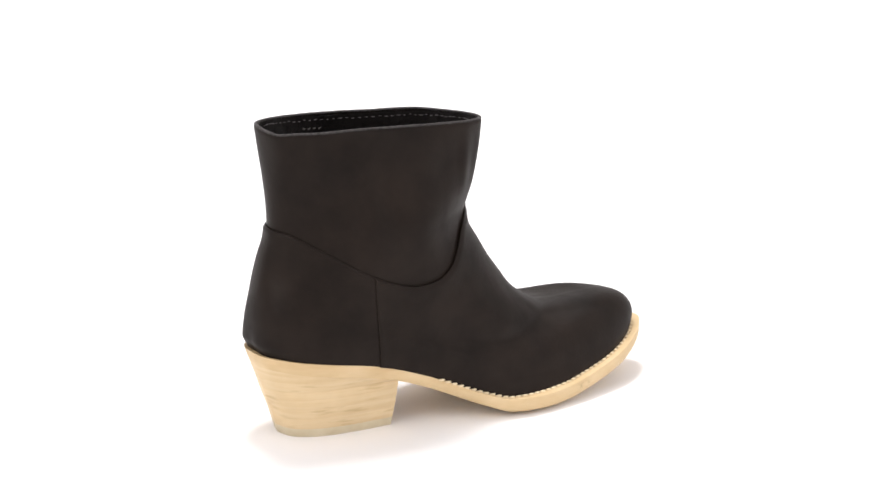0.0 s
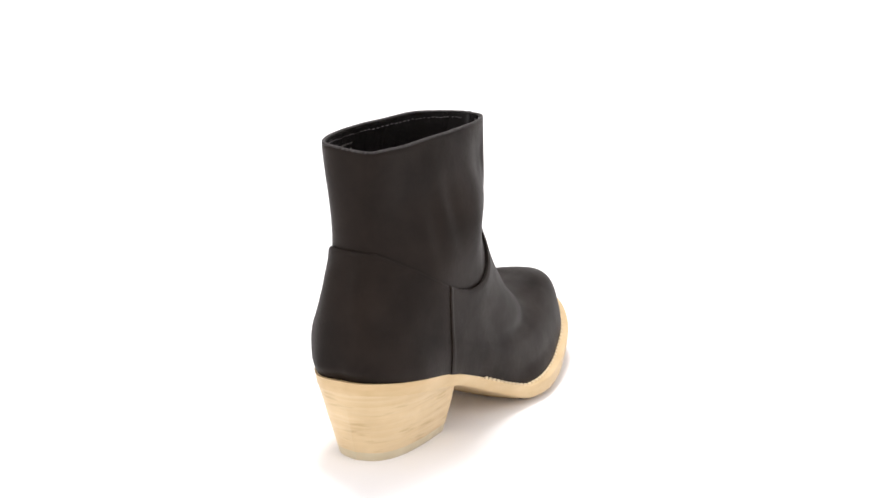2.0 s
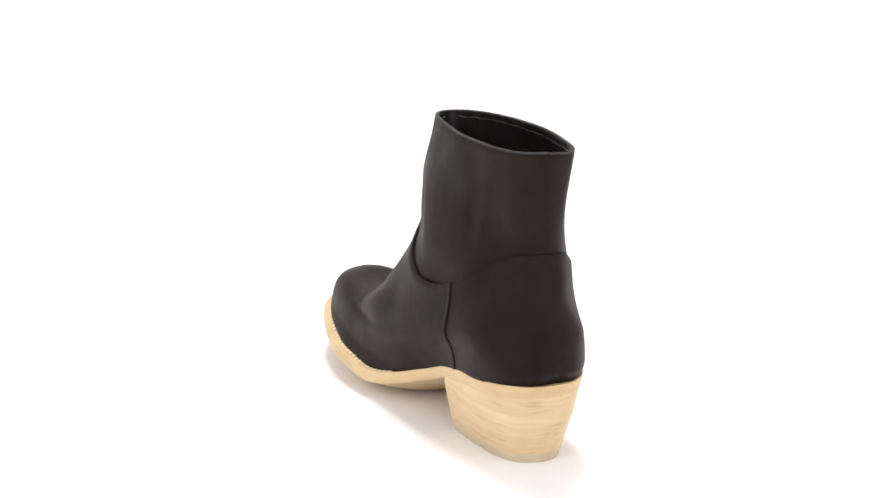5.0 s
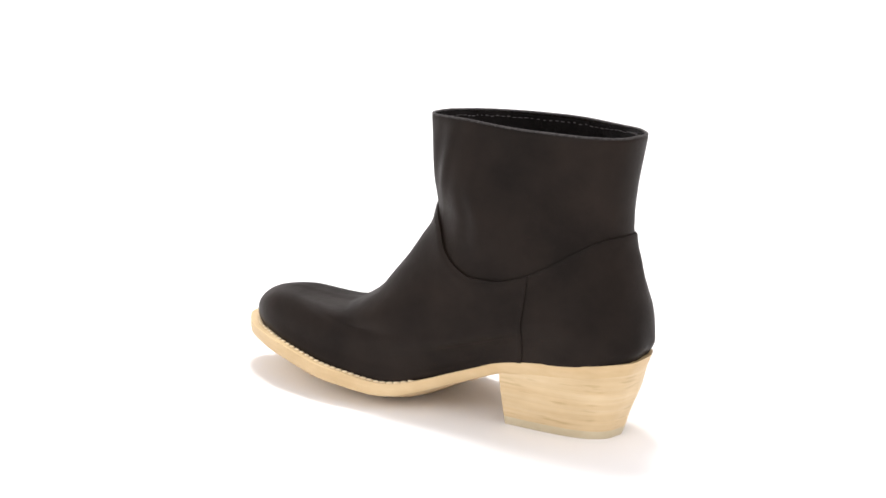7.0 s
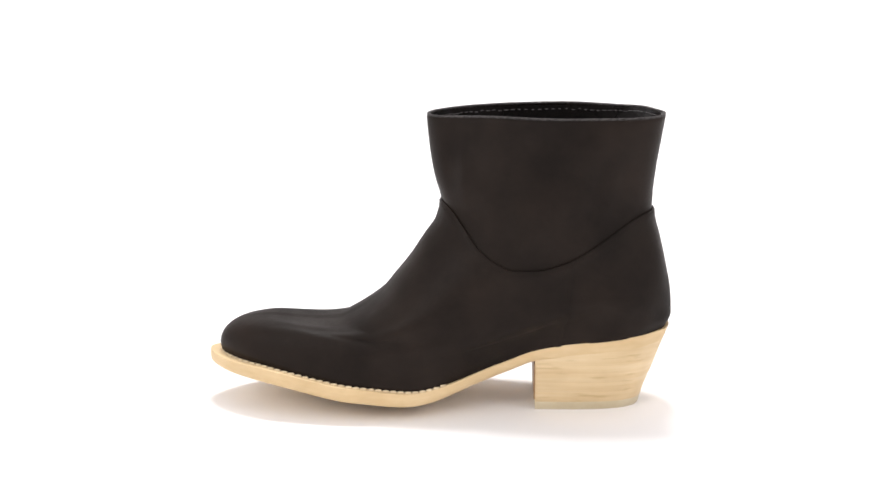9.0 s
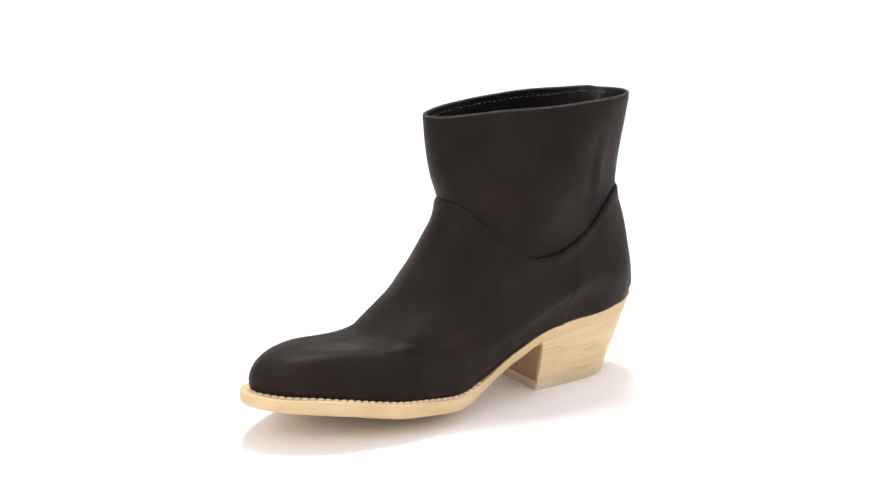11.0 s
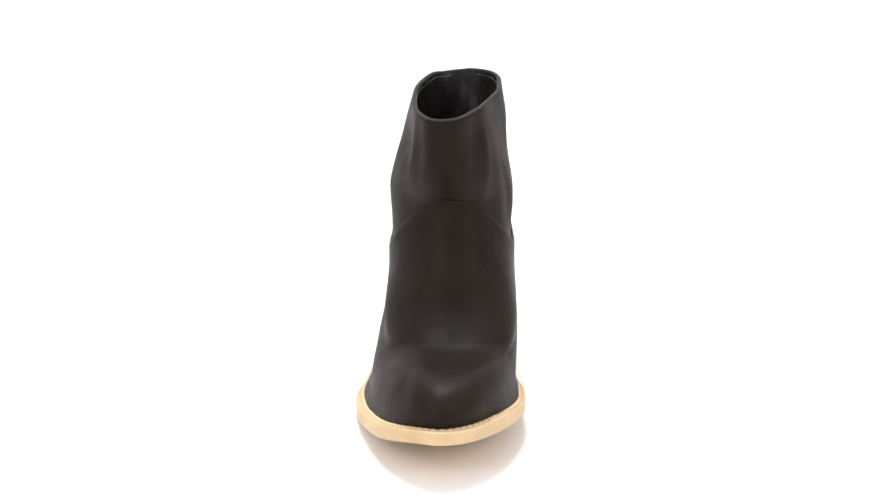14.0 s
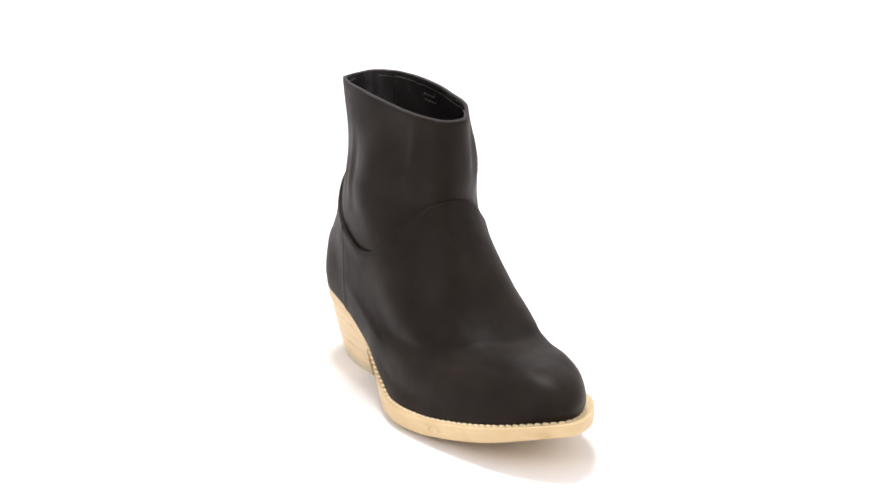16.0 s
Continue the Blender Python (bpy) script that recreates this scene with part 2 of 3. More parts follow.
def rough_upper(s, p, side):
    """The upper before fairing: s from the welt (0) to the rim (1), p from the back (0) to the front (1)."""
    bx, bz, fx, fz = BX(s), BZ(s), FX(s), FZ(s)
    x = bx + (fx - bx) * p
    x0 = -0.1265 + 0.2565 * p
    sag = SEAT[side](x0) - (0.049 + (0.027 - 0.049) * p)
    sag = sag * smooth_step(0, 0.06, p) * smooth_step(1.0, 0.93, p)
    z = bz + (fz - bz) * p + sag * np.clip(1 - s / 0.72, 0, 1) ** 1.35 + 0.0012 * smooth_step(0.7, 1, s) * np.sin(np.pi * p)
    if side < 0:
        wave = -0.0010 * np.exp(-((p - 0.16) / 0.14) ** 2)
    else:
        wave = 0.0014 * np.exp(-((p - 0.78) / 0.16) ** 2)
    round_back = -side * np.arccos(np.clip(1 - 2 * p, -1, 1))
    wave = wave - 0.0013 * np.exp(-((round_back - 0.30) / 0.22) ** 2)
    z = z + wave * smooth_step(0.75, 1.0, s)
    w0 = SOLE[side](np.clip(p, 0, 1)) * (1 - welt_width(x0, side) / 0.045)
    w1, w2, w3 = RING_MID[side](p), RING_ANKLE[side](p), RING_RIM[side](p)
    wi = RING_INSTEP[side](p)
    a, i2, b2, c2 = smooth_step(0, 0.36, s), smooth_step(0.28, 0.54, s), smooth_step(0.46, 0.74, s), (smooth_step(0.66, 1.06, s) / smooth_step(0.66, 1.06, 1.0)) ** 1.25
    w = w0 + (w1 - w0) * a
    w = w + (wi - w) * i2
    w = w + (w2 - w) * b2
    w = w + (w3 - w) * c2
    belly = 0.0012 * np.sin(np.pi * np.clip(s / 0.3, 0, 1)) * np.sin(np.pi * p)
    yc = smooth_step(0.6, 1.0, s) * (0.004 - 0.009 * p) + RIDGE(s) * p ** 2
    belly = belly + (0.0052 * np.exp(-((s - 0.395) / 0.11) ** 2) if side > 0 else 0.0054 * np.exp(-((s - 0.42) / 0.145) ** 2)) * smooth_step(0.58, 0.86, p) * smooth_step(1.0, 0.965, p)
    # soft creases round the ankle and a dent under the rim
    fold = 0.0008 * np.sin(46 * (z - 0.07) + 9 * p + 1.5 * side) * np.exp(-((s - 0.72) / 0.16) ** 2) * np.sin(np.pi * p) ** 1.5
    dent = -0.0012 * np.exp(-((s - 0.85) / 0.09) ** 2 - ((p - 0.18) / 0.10) ** 2)
    if side > 0:
        dent = dent + 0.0018 * np.exp(-((s - 0.20) / 0.14) ** 2 - ((p - 0.12) / 0.08) ** 2)
        dent = dent + 0.0008 * np.exp(-((s - 0.86) / 0.10) ** 2 - ((p - 0.80) / 0.12) ** 2)
    # the shaft's sides: slack over the ankle, drawn in above the collar
    for level, tall, at, wide, size in (((0.89, 0.07, 0.77, 0.12, -0.0022), (0.70, 0.07, 0.58, 0.17, 0.0012), (0.92, 0.06, 0.34, 0.18, 0.0019)) if side < 0 else (
            (0.92, 0.07, 0.36, 0.19, 0.0021), (0.68, 0.06, 0.40, 0.14, -0.0010))):
        dent = dent + size * np.exp(-((s - level) / tall) ** 2 - ((p - at) / wide) ** 2)
    for at, lean, top, depth in ((0.87, 0.00, 0.88, 0.0020), (0.38, -0.35, 0.78, 0.0014), (0.27, -0.20, 0.72, 0.0009)) if side < 0 else (
            (0.86, -0.30, 0.85, 0.0024), (0.66, 0.30, 0.72, 0.0008), (0.22, -0.25, 0.78, 0.0010)):
        line = (p - at - lean * (s - top)) / 0.030
        dent = dent + 0.65 * depth * np.exp(-((s - top) / 0.10) ** 2) * (np.exp(-line ** 2) - 0.8 * np.exp(-(line - 2.2) ** 2))
    fore = smooth_step(0.0, 0.14, s) * smooth_step(0.52, 0.18, s)
    w = w * (1 - FORE * fore * smooth_step(0.55, 0.95, p))
    y = yc + side * np.maximum(w + (belly + fold + dent) * np.clip(w / 0.02, 0, 1), 0)
    # the forefoot is domed: lower towards its sides
    sole_w = SOLE[side](np.clip(share(x), 0.001, 0.999)) + 0.004
    low = SEAT[side](x)
    lat = np.clip(np.abs(y) / sole_w, 0, 1)
    drop = np.maximum(z - low, 0) * DOME * lat ** 2.0 * smooth_step(-0.02, 0.05, x) * smooth_step(0.68, 0.10, s)
    # a short pinch in the leather at the back, over the heel
    x = x + 0.0009 * np.exp(-(round_back / 0.06) ** 2) * smooth_step(0.17, 0.03, s)
    return x + 0 * y, y, z + 0 * y, drop, yc


def blurred(a, sigma, step, axis, odd):
    """Gaussian blur of a grid along one axis; odd: the ends are carried on as point mirrors."""
    k = int(3 * sigma / step)
    weights = np.exp(-0.5 * (np.arange(-k, k + 1) * step / sigma) ** 2)
    weights /= weights.sum()
    a = np.moveaxis(a, axis, 0)
    head, tail = a[1:k + 1][::-1], a[-k - 1:-1][::-1]
    if odd:
        head, tail = 2 * a[:1] - head, 2 * a[-1:] - tail
    wide = np.concatenate([head, a, tail])
    out = sum(w * wide[i:i + a.shape[0]] for i, w in enumerate(weights))
    return np.moveaxis(out, 0, axis)


FAIR_S, FAIR_T = np.linspace(0, 1, 201), np.linspace(0, np.pi, 241)
FAIR = {}


def fairing(side):
    """What the stretched leather takes off the hollows and ridges of the forefoot: shifts in y and in the doming."""
    if side not in FAIR:
        sg, tg = np.meshgrid(FAIR_S, FAIR_T, indexing="ij")
        pg = (1 - np.cos(tg)) / 2
        x, y, z, drop, yc = rough_upper(sg, pg, side)
        region = smooth_step(0.22, 0.46, pg) * smooth_step(0.66, 0.50, sg) * smooth_step(0.0, 0.05, sg)
        moves = []
        for part, centre in ((y - yc, True), (drop, False)):
            soft = part
            for _ in range(2):
                soft = blurred(soft, 0.07, FAIR_S[1], 0, True)
                soft = blurred(soft, 0.16, FAIR_T[1], 1, centre)
            moves.append((soft - part) * region)
        FAIR[side] = moves
    return FAIR[side]


def upper(s, p, side):
    """A point of the upper: s from the welt (0) to the rim (1), p from the back (0) to the front (1)."""
    x, y, z, drop, yc = rough_upper(s, p, side)
    ds, dt = FAIR_S[1], FAIR_T[1]
    i = np.clip(np.asarray(s, float) / ds + 0 * x, 0, len(FAIR_S) - 1.001)
    j = np.clip(np.arccos(np.clip(1 - 2 * np.asarray(p, float), -1, 1)) / dt + 0 * x, 0, len(FAIR_T) - 1.001)
    i0, j0 = i.astype(int), j.astype(int)
    fi, fj = i - i0, j - j0
    dy, dd = [m[i0, j0] * (1 - fi) * (1 - fj) + m[i0 + 1, j0] * fi * (1 - fj) + m[i0, j0 + 1] * (1 - fi) * fj + m[i0 + 1, j0 + 1] * fi * fj
              for m in fairing(side)]
    # fuller at the toe's neck, leaner where the instep rises
    neck, gate, rise = (0.0046, smooth_step(0.68, 0.89, p), 0.0013) if side > 0 else (0.0042, smooth_step(0.58, 0.84, p), 0.0017)
    swell = neck * np.exp(-((s - 0.385) / 0.09) ** 2) * gate - rise * np.exp(-((s - 0.63) / 0.08) ** 2) * smooth_step(0.60, 0.82, p)
    if side > 0:
        swell = swell + 0.0030 * np.exp(-((s - 0.28) / 0.085) ** 2) * smooth_step(0.80, 0.93, p)
    dy = dy + side * swell * np.sqrt(np.clip((1 - p) / 0.04, 0, 1))
    return np.stack([x, y + dy, z - drop - dd], axis=-1)


COLLAR = {1: curve([(-0.1165, 0.1166), (-0.1100, 0.1160), (-0.1020, 0.1130), (-0.0935, 0.1080), (-0.0783, 0.0982), (-0.063, 0.0905), (-0.0475, 0.0868),
                    (-0.035, 0.0868), (-0.0256, 0.0900), (-0.0161, 0.0967), (-0.0064, 0.1090), (0.000, 0.1165), (0.0062, 0.1200)]),
          -1: curve([(-0.1165, 0.1166), (-0.1100, 0.1150), (-0.1020, 0.1105), (-0.0917, 0.1040), (-0.070, 0.0913), (-0.0565, 0.0858), (-0.042, 0.0828),
                     (-0.0311, 0.0840), (-0.0202, 0.0900), (-0.0120, 0.1010), (-0.0040, 0.1120), (0.001, 0.1170), (0.0062, 0.1200)])}


def collar_level(p, side):
    lo, hi = np.full(p.shape, 0.25), np.full(p.shape, 0.95)
    for _ in range(40):
        mid = (lo + hi) / 2
        g = upper(mid, p, side)
        above = g[..., 2] > COLLAR[side](g[..., 0])
        hi, lo = np.where(above, mid, hi), np.where(above, lo, mid)
    return (lo + hi) / 2


LEVELS = {}


def collar_at(p, side):
    if side not in LEVELS:
        grid = (1 - np.cos(np.linspace(0, np.pi, 400))) / 2
        LEVELS[side] = (grid, collar_level(grid, side))
    return np.interp(p, *LEVELS[side])


def side_seam(s, side):
    """Where the vamp's rear edge runs: the share of the ring at each level."""
    line = curve([(0.03, -0.0620), (0.052, -0.0648), (0.062, -0.0662), (0.1, -0.0690)] if side > 0 else
                 [(0.03, -0.0652), (0.052, -0.0667), (0.062, -0.0675), (0.1, -0.0702)])
    lo, hi = np.zeros(s.shape), np.ones(s.shape)
    for _ in range(40):
        mid = (lo + hi) / 2
        g = upper(s, mid, side)
        front = g[..., 0] > line(g[..., 2])
        hi, lo = np.where(front, mid, hi), np.where(front, lo, mid)
    return (lo + hi) / 2


def spaced(k):
    return (1 - np.cos(np.linspace(0, np.pi, k))) / 2


def round_grid(levels, first, last, columns=70):
    """A grid round the boot. levels: rows 0..1 between first(p, side) and last(p, side)."""
    p = spaced(columns)
    cols = []
    for side, pp in ((-1, p), (1, p[::-1][1:])):
        a, b2 = first(pp, side), last(pp, side)
        s = a[None, :] + (b2 - a)[None, :] * levels[:, None]
        cols.append(upper(s, np.broadcast_to(pp, s.shape), side))
    return np.concatenate(cols, axis=1)


def stitch_mesh(name, half, wide, high, material, fullness=1):
    bm = bmesh.new()
    bmesh.ops.create_icosphere(bm, subdivisions=fullness, radius=1.0)
    for v in bm.verts:
        if fullness > 1:
            v.co.x = math.copysign(abs(v.co.x) ** 0.7, v.co.x)
        v.co = Vector((v.co.x * half, v.co.y * wide, v.co.z * high))
    me = bpy.data.meshes.new(name)
    bm.to_mesh(me)
    bm.free()
    me.materials.append(material)
    me.polygons.foreach_set("use_smooth", [True] * len(me.polygons))
    return me


def inner_frame(s, p, side, depth):
    """A frame on the lining: x along the rim, z out of the wall into the boot."""
    at = lambda a, b: Vector(upper(np.array([a]), np.array([b]), side)[0])
    o = at(s, p)
    along = (at(s, p + 0.004) - at(s, p - 0.004)).normalized()
    up = (at(s + 0.004, p) - at(s - 0.004, p)).normalized()
    inward = along.cross(up).normalized()
    if inward.y * side > 0:
        inward = -inward
    up = inward.cross(along)
    m = Matrix((along, up, inward)).transposed().to_4x4()
    m.translation = o + inward * depth
    return m


def build_lining_details(boot, lining):
    me = stitch_mesh("rim_stitch", 0.00125, 0.00028, 0.0003, RIM_THREAD)
    for side in (-1, 1):
        for k in range(52):
            p = 0.012 + 0.976 * (1 - math.cos(math.pi * (k + 0.5) / 52)) / 2
            if k % 2 == 0 or 8 < k < 44:
                st = new("stitch", me)
                st.parent = lining
                size = random.uniform(0.6, 1.25)
                st.matrix_basis = inner_frame(0.984 + random.uniform(-0.002, 0.002), p, side, 0.0028) @ Matrix.Diagonal((size, 1, random.uniform(0.6, 1.2), 1))
    bm = bmesh.new()
    bmesh.ops.create_cube(bm, size=1.0)
    for v in bm.verts:
        v.co = Vector((v.co.x * 0.0017, v.co.y * 0.0009, v.co.z * 0.0002))
    bmesh.ops.bevel(bm, geom=bm.edges[:], offset=0.00005, segments=1, affect="EDGES")
    mb = bpy.data.meshes.new("size_stamp")
    bm.to_mesh(mb)
    bm.free()
    mb.materials.append(STAMP)
    for row, level in enumerate((0.957, 0.937)):
        for k in range(4):
            ob = new("size_stamp", mb)
            ob.parent = lining
            tagged(ob, "faint grey size stamp")
            ob.matrix_basis = inner_frame(level, 0.285 + 0.026 * k + 0.004 * row, 1, 0.0029) @ Matrix.Rotation(0.5 * (k % 2), 4, "Z")


def build_top_edge(boot):
    """The raw cut edge of the leather round the opening, a little fuzzy."""
    p = spaced(90)
    ring = np.concatenate([upper(0 * p + 1.0, p, -1)[:-1], upper(0 * p + 1.0, p[::-1], 1)[:-1]])
    run = (np.roll(ring, -1, 0) - np.roll(ring, 1, 0))
    run /= np.linalg.norm(run, axis=1, keepdims=True) + 1e-12
    inward = np.stack([run[:, 1], -run[:, 0], 0 * run[:, 0]], axis=1)
    inward *= np.sign(np.sum(inward * (ring.mean(axis=0) - ring), axis=1, keepdims=True))
    up = np.array([0, 0, 1.0])
    count, turns = len(ring), 8
    verts = []
    for i in range(count):
        fuzz = random.uniform(0.95, 1.08)
        for k in range(turns):
            a = 2 * math.pi * k / turns
            verts.append(ring[i] + inward[i] * (0.0012 + 0.0011 * math.cos(a)) + up * (0.0001 + 0.0007 * fuzz * math.sin(a)))
    faces = [(i * turns + k, i * turns + (k + 1) % turns, (i + 1) % count * turns + (k + 1) % turns, (i + 1) % count * turns + k)
             for i in range(count) for k in range(turns)]
    mesh_object("top_edge", verts, faces, RAW_EDGE, boot, "raw dark grey cut edge of the leather")


def build_boot():
    boot = new("ankle_boot")
    tagged(boot, "black leather ankle boot with pale stacked heel, turning on white paper", "boot")
    one = lambda p, side: 0 * p + 1
    tube = round_grid(np.linspace(0, 1, 46), lambda p, side: collar_at(p, side) - 0.04, one)
    shell("shaft", tube, 0.0, 0.0016, LEATHER, boot, "smooth black leather shaft with a straight top edge", -1.0, True)
    inner = round_grid(np.linspace(0, 1, 46), lambda p, side: 0 * p + 0.12, lambda p, side: 0 * p + 0.997)
    lining = shell("lining", inner, -0.0019, 0.0009, LINING, boot, "shiny black lining", -1.0, True)
    build_lining_details(boot, lining)
    build_top_edge(boot)
    # vamp and heel counter lie over the shaft's lower edge
    lower = np.linspace(0, 1, 56)
    halves = {}
    for side in (-1, 1):
        for kind in ("vamp", "counter"):
            t = spaced(64)
            seam0 = side_seam(np.linspace(0, 0.9, 60), side)
            rows = []
            for f in lower:
                pp = t.copy()
                for _ in range(6):
                    top = collar_at(pp, side)
                    s = f * top
                    sp = np.interp(s, np.linspace(0, 0.9, 60), seam0)
                    pp = sp + (1 - sp) * t if kind == "vamp" else (sp + 0.012) * t
                rows.append(upper(f * collar_at(pp, side), pp, side))
            # the lower edge is lasted down into the welt
            tuck = rows[0] - np.array([0, 0, 0.0018])
            halves[side, kind] = np.array([tuck] + rows)
    vamp = np.concatenate([halves[-1, "vamp"], halves[1, "vamp"][:, ::-1][:, 1:]], axis=1)
    counter = np.concatenate([halves[-1, "counter"][:, ::-1], halves[1, "counter"][:, 1:]], axis=1)
    lip = 0.0006 * smooth_step(0.88, 1.0, np.concatenate([[0], lower]))[:, None, None]
    share_front = np.concatenate([spaced(64), spaced(64)[::-1][1:]])
    soft = smooth_step(0.80, 0.98, share_front)[None, :, None] * smooth_step(0.75, 1.0, np.concatenate([[0], lower]))[:, None, None]
    # the vamp's rear edge is turned over: a low rounded fold along the side seam
    fold = 0.0003 * np.exp(-((share_front - 0.010) / 0.008) ** 2)[None, :, None]
    vamp_part = shell("vamp", vamp, 0.0016 + lip - 0.0008 * soft + fold, 0.0018, LEATHER, boot, "plain black leather vamp with a rounded toe", -1.0)
    counter_part = shell("heel_counter", counter, 0.0011 + lip, 0.0016, LEATHER, boot, "black leather heel counter", 1.0)
    seam = stitch_mesh("seam_stitch", 0.0010, 0.00024, 0.00012, SEAM_THREAD)
    for side in (-1, 1):
        fine = spaced(1200)[2:-2]
        pts = upper(collar_at(fine, side) - 0.014, fine, side)
        run = np.concatenate([[0], np.cumsum(np.linalg.norm(np.diff(pts, axis=0), axis=1))])
        for at in np.arange(0.002, run[-1] - 0.001, 0.0027):
            q = float(np.interp(at, run, fine))
            lv = float(collar_at(np.array([q]), side)[0]) - 0.014
            o = Vector([float(np.interp(at, run, pts[:, k])) for k in range(3)])
            ahead = Vector([float(np.interp(at + 0.001, run, pts[:, k])) for k in range(3)])
            over = Vector(upper(np.array([lv + 0.004]), np.array([q]), side)[0])
            along = (ahead - o).normalized()
            out = along.cross(over - o).normalized()
            if out.y * side < 0:
                out = -out
            front = o.x > -0.068
            st = new("stitch", seam)
            st.parent = vamp_part if front else counter_part
            m = Matrix((along, out.cross(along), out)).transposed().to_4x4()
            m.translation = o + out * (0.0020 if front else 0.0015)
            st.matrix_basis = m
    build_sole(boot)
    build_heel(boot)
    return boot


def sole_grid(inset, drop, bulge, stations=90, across=15):
    pp = spaced(stations)
    x = HEEL_END + (TOE_END - HEEL_END - inset) * pp
    inset = inset * smooth_step(-0.062, -0.048, x)
    v = np.sin(np.linspace(-1, 1, across) * np.pi / 2)
    # the waist is bevelled under
    inset = inset + 0.25 * np.minimum(drop(x), 0.008) * smooth_step(-0.058, -0.045, x) * smooth_step(0.012, -0.012, x)
    wl = np.maximum(SOLE[1](pp) - inset, 0)
    wr = np.maximum(SOLE[-1](pp) - inset, 0)
    wl[[0, -1]] = wr[[0, -1]] = 0
    zl, zr = SEAT[1](x), SEAT[-1](x)
    even = np.maximum(np.clip(1 - (wl + wr) / 0.066, 0, 1) * (x > 0), smooth_step(-0.115, -0.128, x))
    zl, zr = zl + (zr - zl) / 2 * even, zr + (zl - zr) / 2 * even
    g = np.zeros((stations, across, 3))
    for j, k in enumerate(v):
        g[:, j, 0] = x
        g[:, j, 1] = np.where(k > 0, wl * k, wr * k)
        back = smooth_step(-0.045, -0.065, x)
        g[:, j, 1] *= 1 - 0.22 * drop(x) / 0.03 * back
        g[:, j, 0] = x + 0.36 * drop(x) * smooth_step(-0.105, -0.1285, x)
        t = (k + 1) / 2
        g[:, j, 2] = zr + (zl - zr) * t - drop(x) - bulge(x) * (1 - k * k)
    return g


def slab(name, layers, material, parent, label=""):
    """Closes a stack of grids of one outline into a solid: first the top, then rims going down, then the bottom."""
    r, c = layers[0].shape[:2]
    ring = [(i, 0) for i in range(r)] + [(i, c - 1) for i in range(r - 1, -1, -1)]
    verts, faces = [], []
    for g in (layers[0], layers[-1]):
        o = len(verts)
        verts.extend(g.reshape(-1, 3))
        for i in range(r - 1):
            for j in range(c - 1):
                a = o + i * c + j
                faces.append((a, a + 1, a + c + 1, a + c))
    rims = []
    for g in layers:
        rims.append(len(verts))
        verts.extend(g[i, j] for i, j in ring)
    m2 = len(ring)
    for a, b2 in zip(rims, rims[1:]):
        for i in range(m2):
            k = (i + 1) % m2
            faces.append((a + i, a + k, b2 + k, b2 + i))
    return mesh_object(name, verts, faces, material, parent, label)


def sole_bulge(x):
    return curve([(-0.13, 0.0), (-0.05, 0.0006), (-0.01, 0.003), (0.02, 0.0068), (0.04, 0.0068), (0.07, 0.0050), (0.10, 0.0025), (0.136, 0.0)])(x)


def build_sole(boot):
    none = lambda x: 0 * x
    flat = lambda d: (lambda x: 0 * x + d)
    thick = lambda x: 0.0074 + 0.0012 * smooth_step(-0.01, 0.05, x) - 0.0011 * smooth_step(0.095, 0.136, x)
    welt = slab("welt", [sole_grid(0.0005, flat(0.0), none), sole_grid(0.0001, flat(0.0003), none),
                         sole_grid(0.0, flat(0.0008), none), sole_grid(0.0, flat(0.0036), none)],
                WELT, boot, "pale tan leather welt with cream stitching")
    slab("outsole", [sole_grid(0.00005, flat(0.0036), none), sole_grid(0.0, flat(0.0042), none),
                     sole_grid(0.0003, lambda x: thick(x) - 0.0009, none), sole_grid(0.0009, lambda x: thick(x) - 0.0002, none),
                     sole_grid(0.0024, thick, sole_bulge)], WELT, boot, "pale tan leather outsole")
    # stitches on the welt, beside the upper
    path = []
    for side, order in ((-1, 1), (1, -1)):
        pp = np.linspace(0.375 if side < 0 else 0.49, 1.0, 1500)[::order]
        g = upper(0 * pp, pp, side)
        path.append(g)
    path = np.concatenate(path)
    d = np.gradient(path, axis=0)
    d /= np.linalg.norm(d, axis=1, keepdims=True) + 1e-12
    out = np.stack([d[:, 1], -d[:, 0], 0 * d[:, 0]], axis=1)
    path = path + out * 0.0017
    length = np.concatenate([[0], np.cumsum(np.linalg.norm(np.diff(path, axis=0), axis=1))])
    me = stitch_mesh("stitch", 0.00195, 0.0012, 0.00065, THREAD, 2)
    for at in np.arange(0.002, length[-1] - 0.002, 0.0042):
        pos = [float(np.interp(at, length, path[:, k])) for k in range(3)]
        dx, dy = [float(np.interp(at, length, d[:, k])) for k in range(2)]
        x, y = pos[0], pos[1]
        side = 1 if y > 0 else -1
        wl, wr = SOLE[1](np.array(share(x))), SOLE[-1](np.array(share(x)))
        t = (np.clip(y / ((wl if y > 0 else wr) + 1e-9), -1, 1) + 1) / 2
        level = float(np.clip((wl + wr) / 0.066, 0, 1)) if x > 0 else 1.0
        z = float((SEAT[1](x) + SEAT[-1](x)) / 2 + (SEAT[1](x) - SEAT[-1](x)) * level * (t - 0.5))
        st = new("stitch", me)
        st.parent = welt
        st.matrix_basis = Matrix.Translation((x, y, z + 0.0002)) @ Matrix.Rotation(math.atan2(dy, dx) + 0.12, 4, "Z")


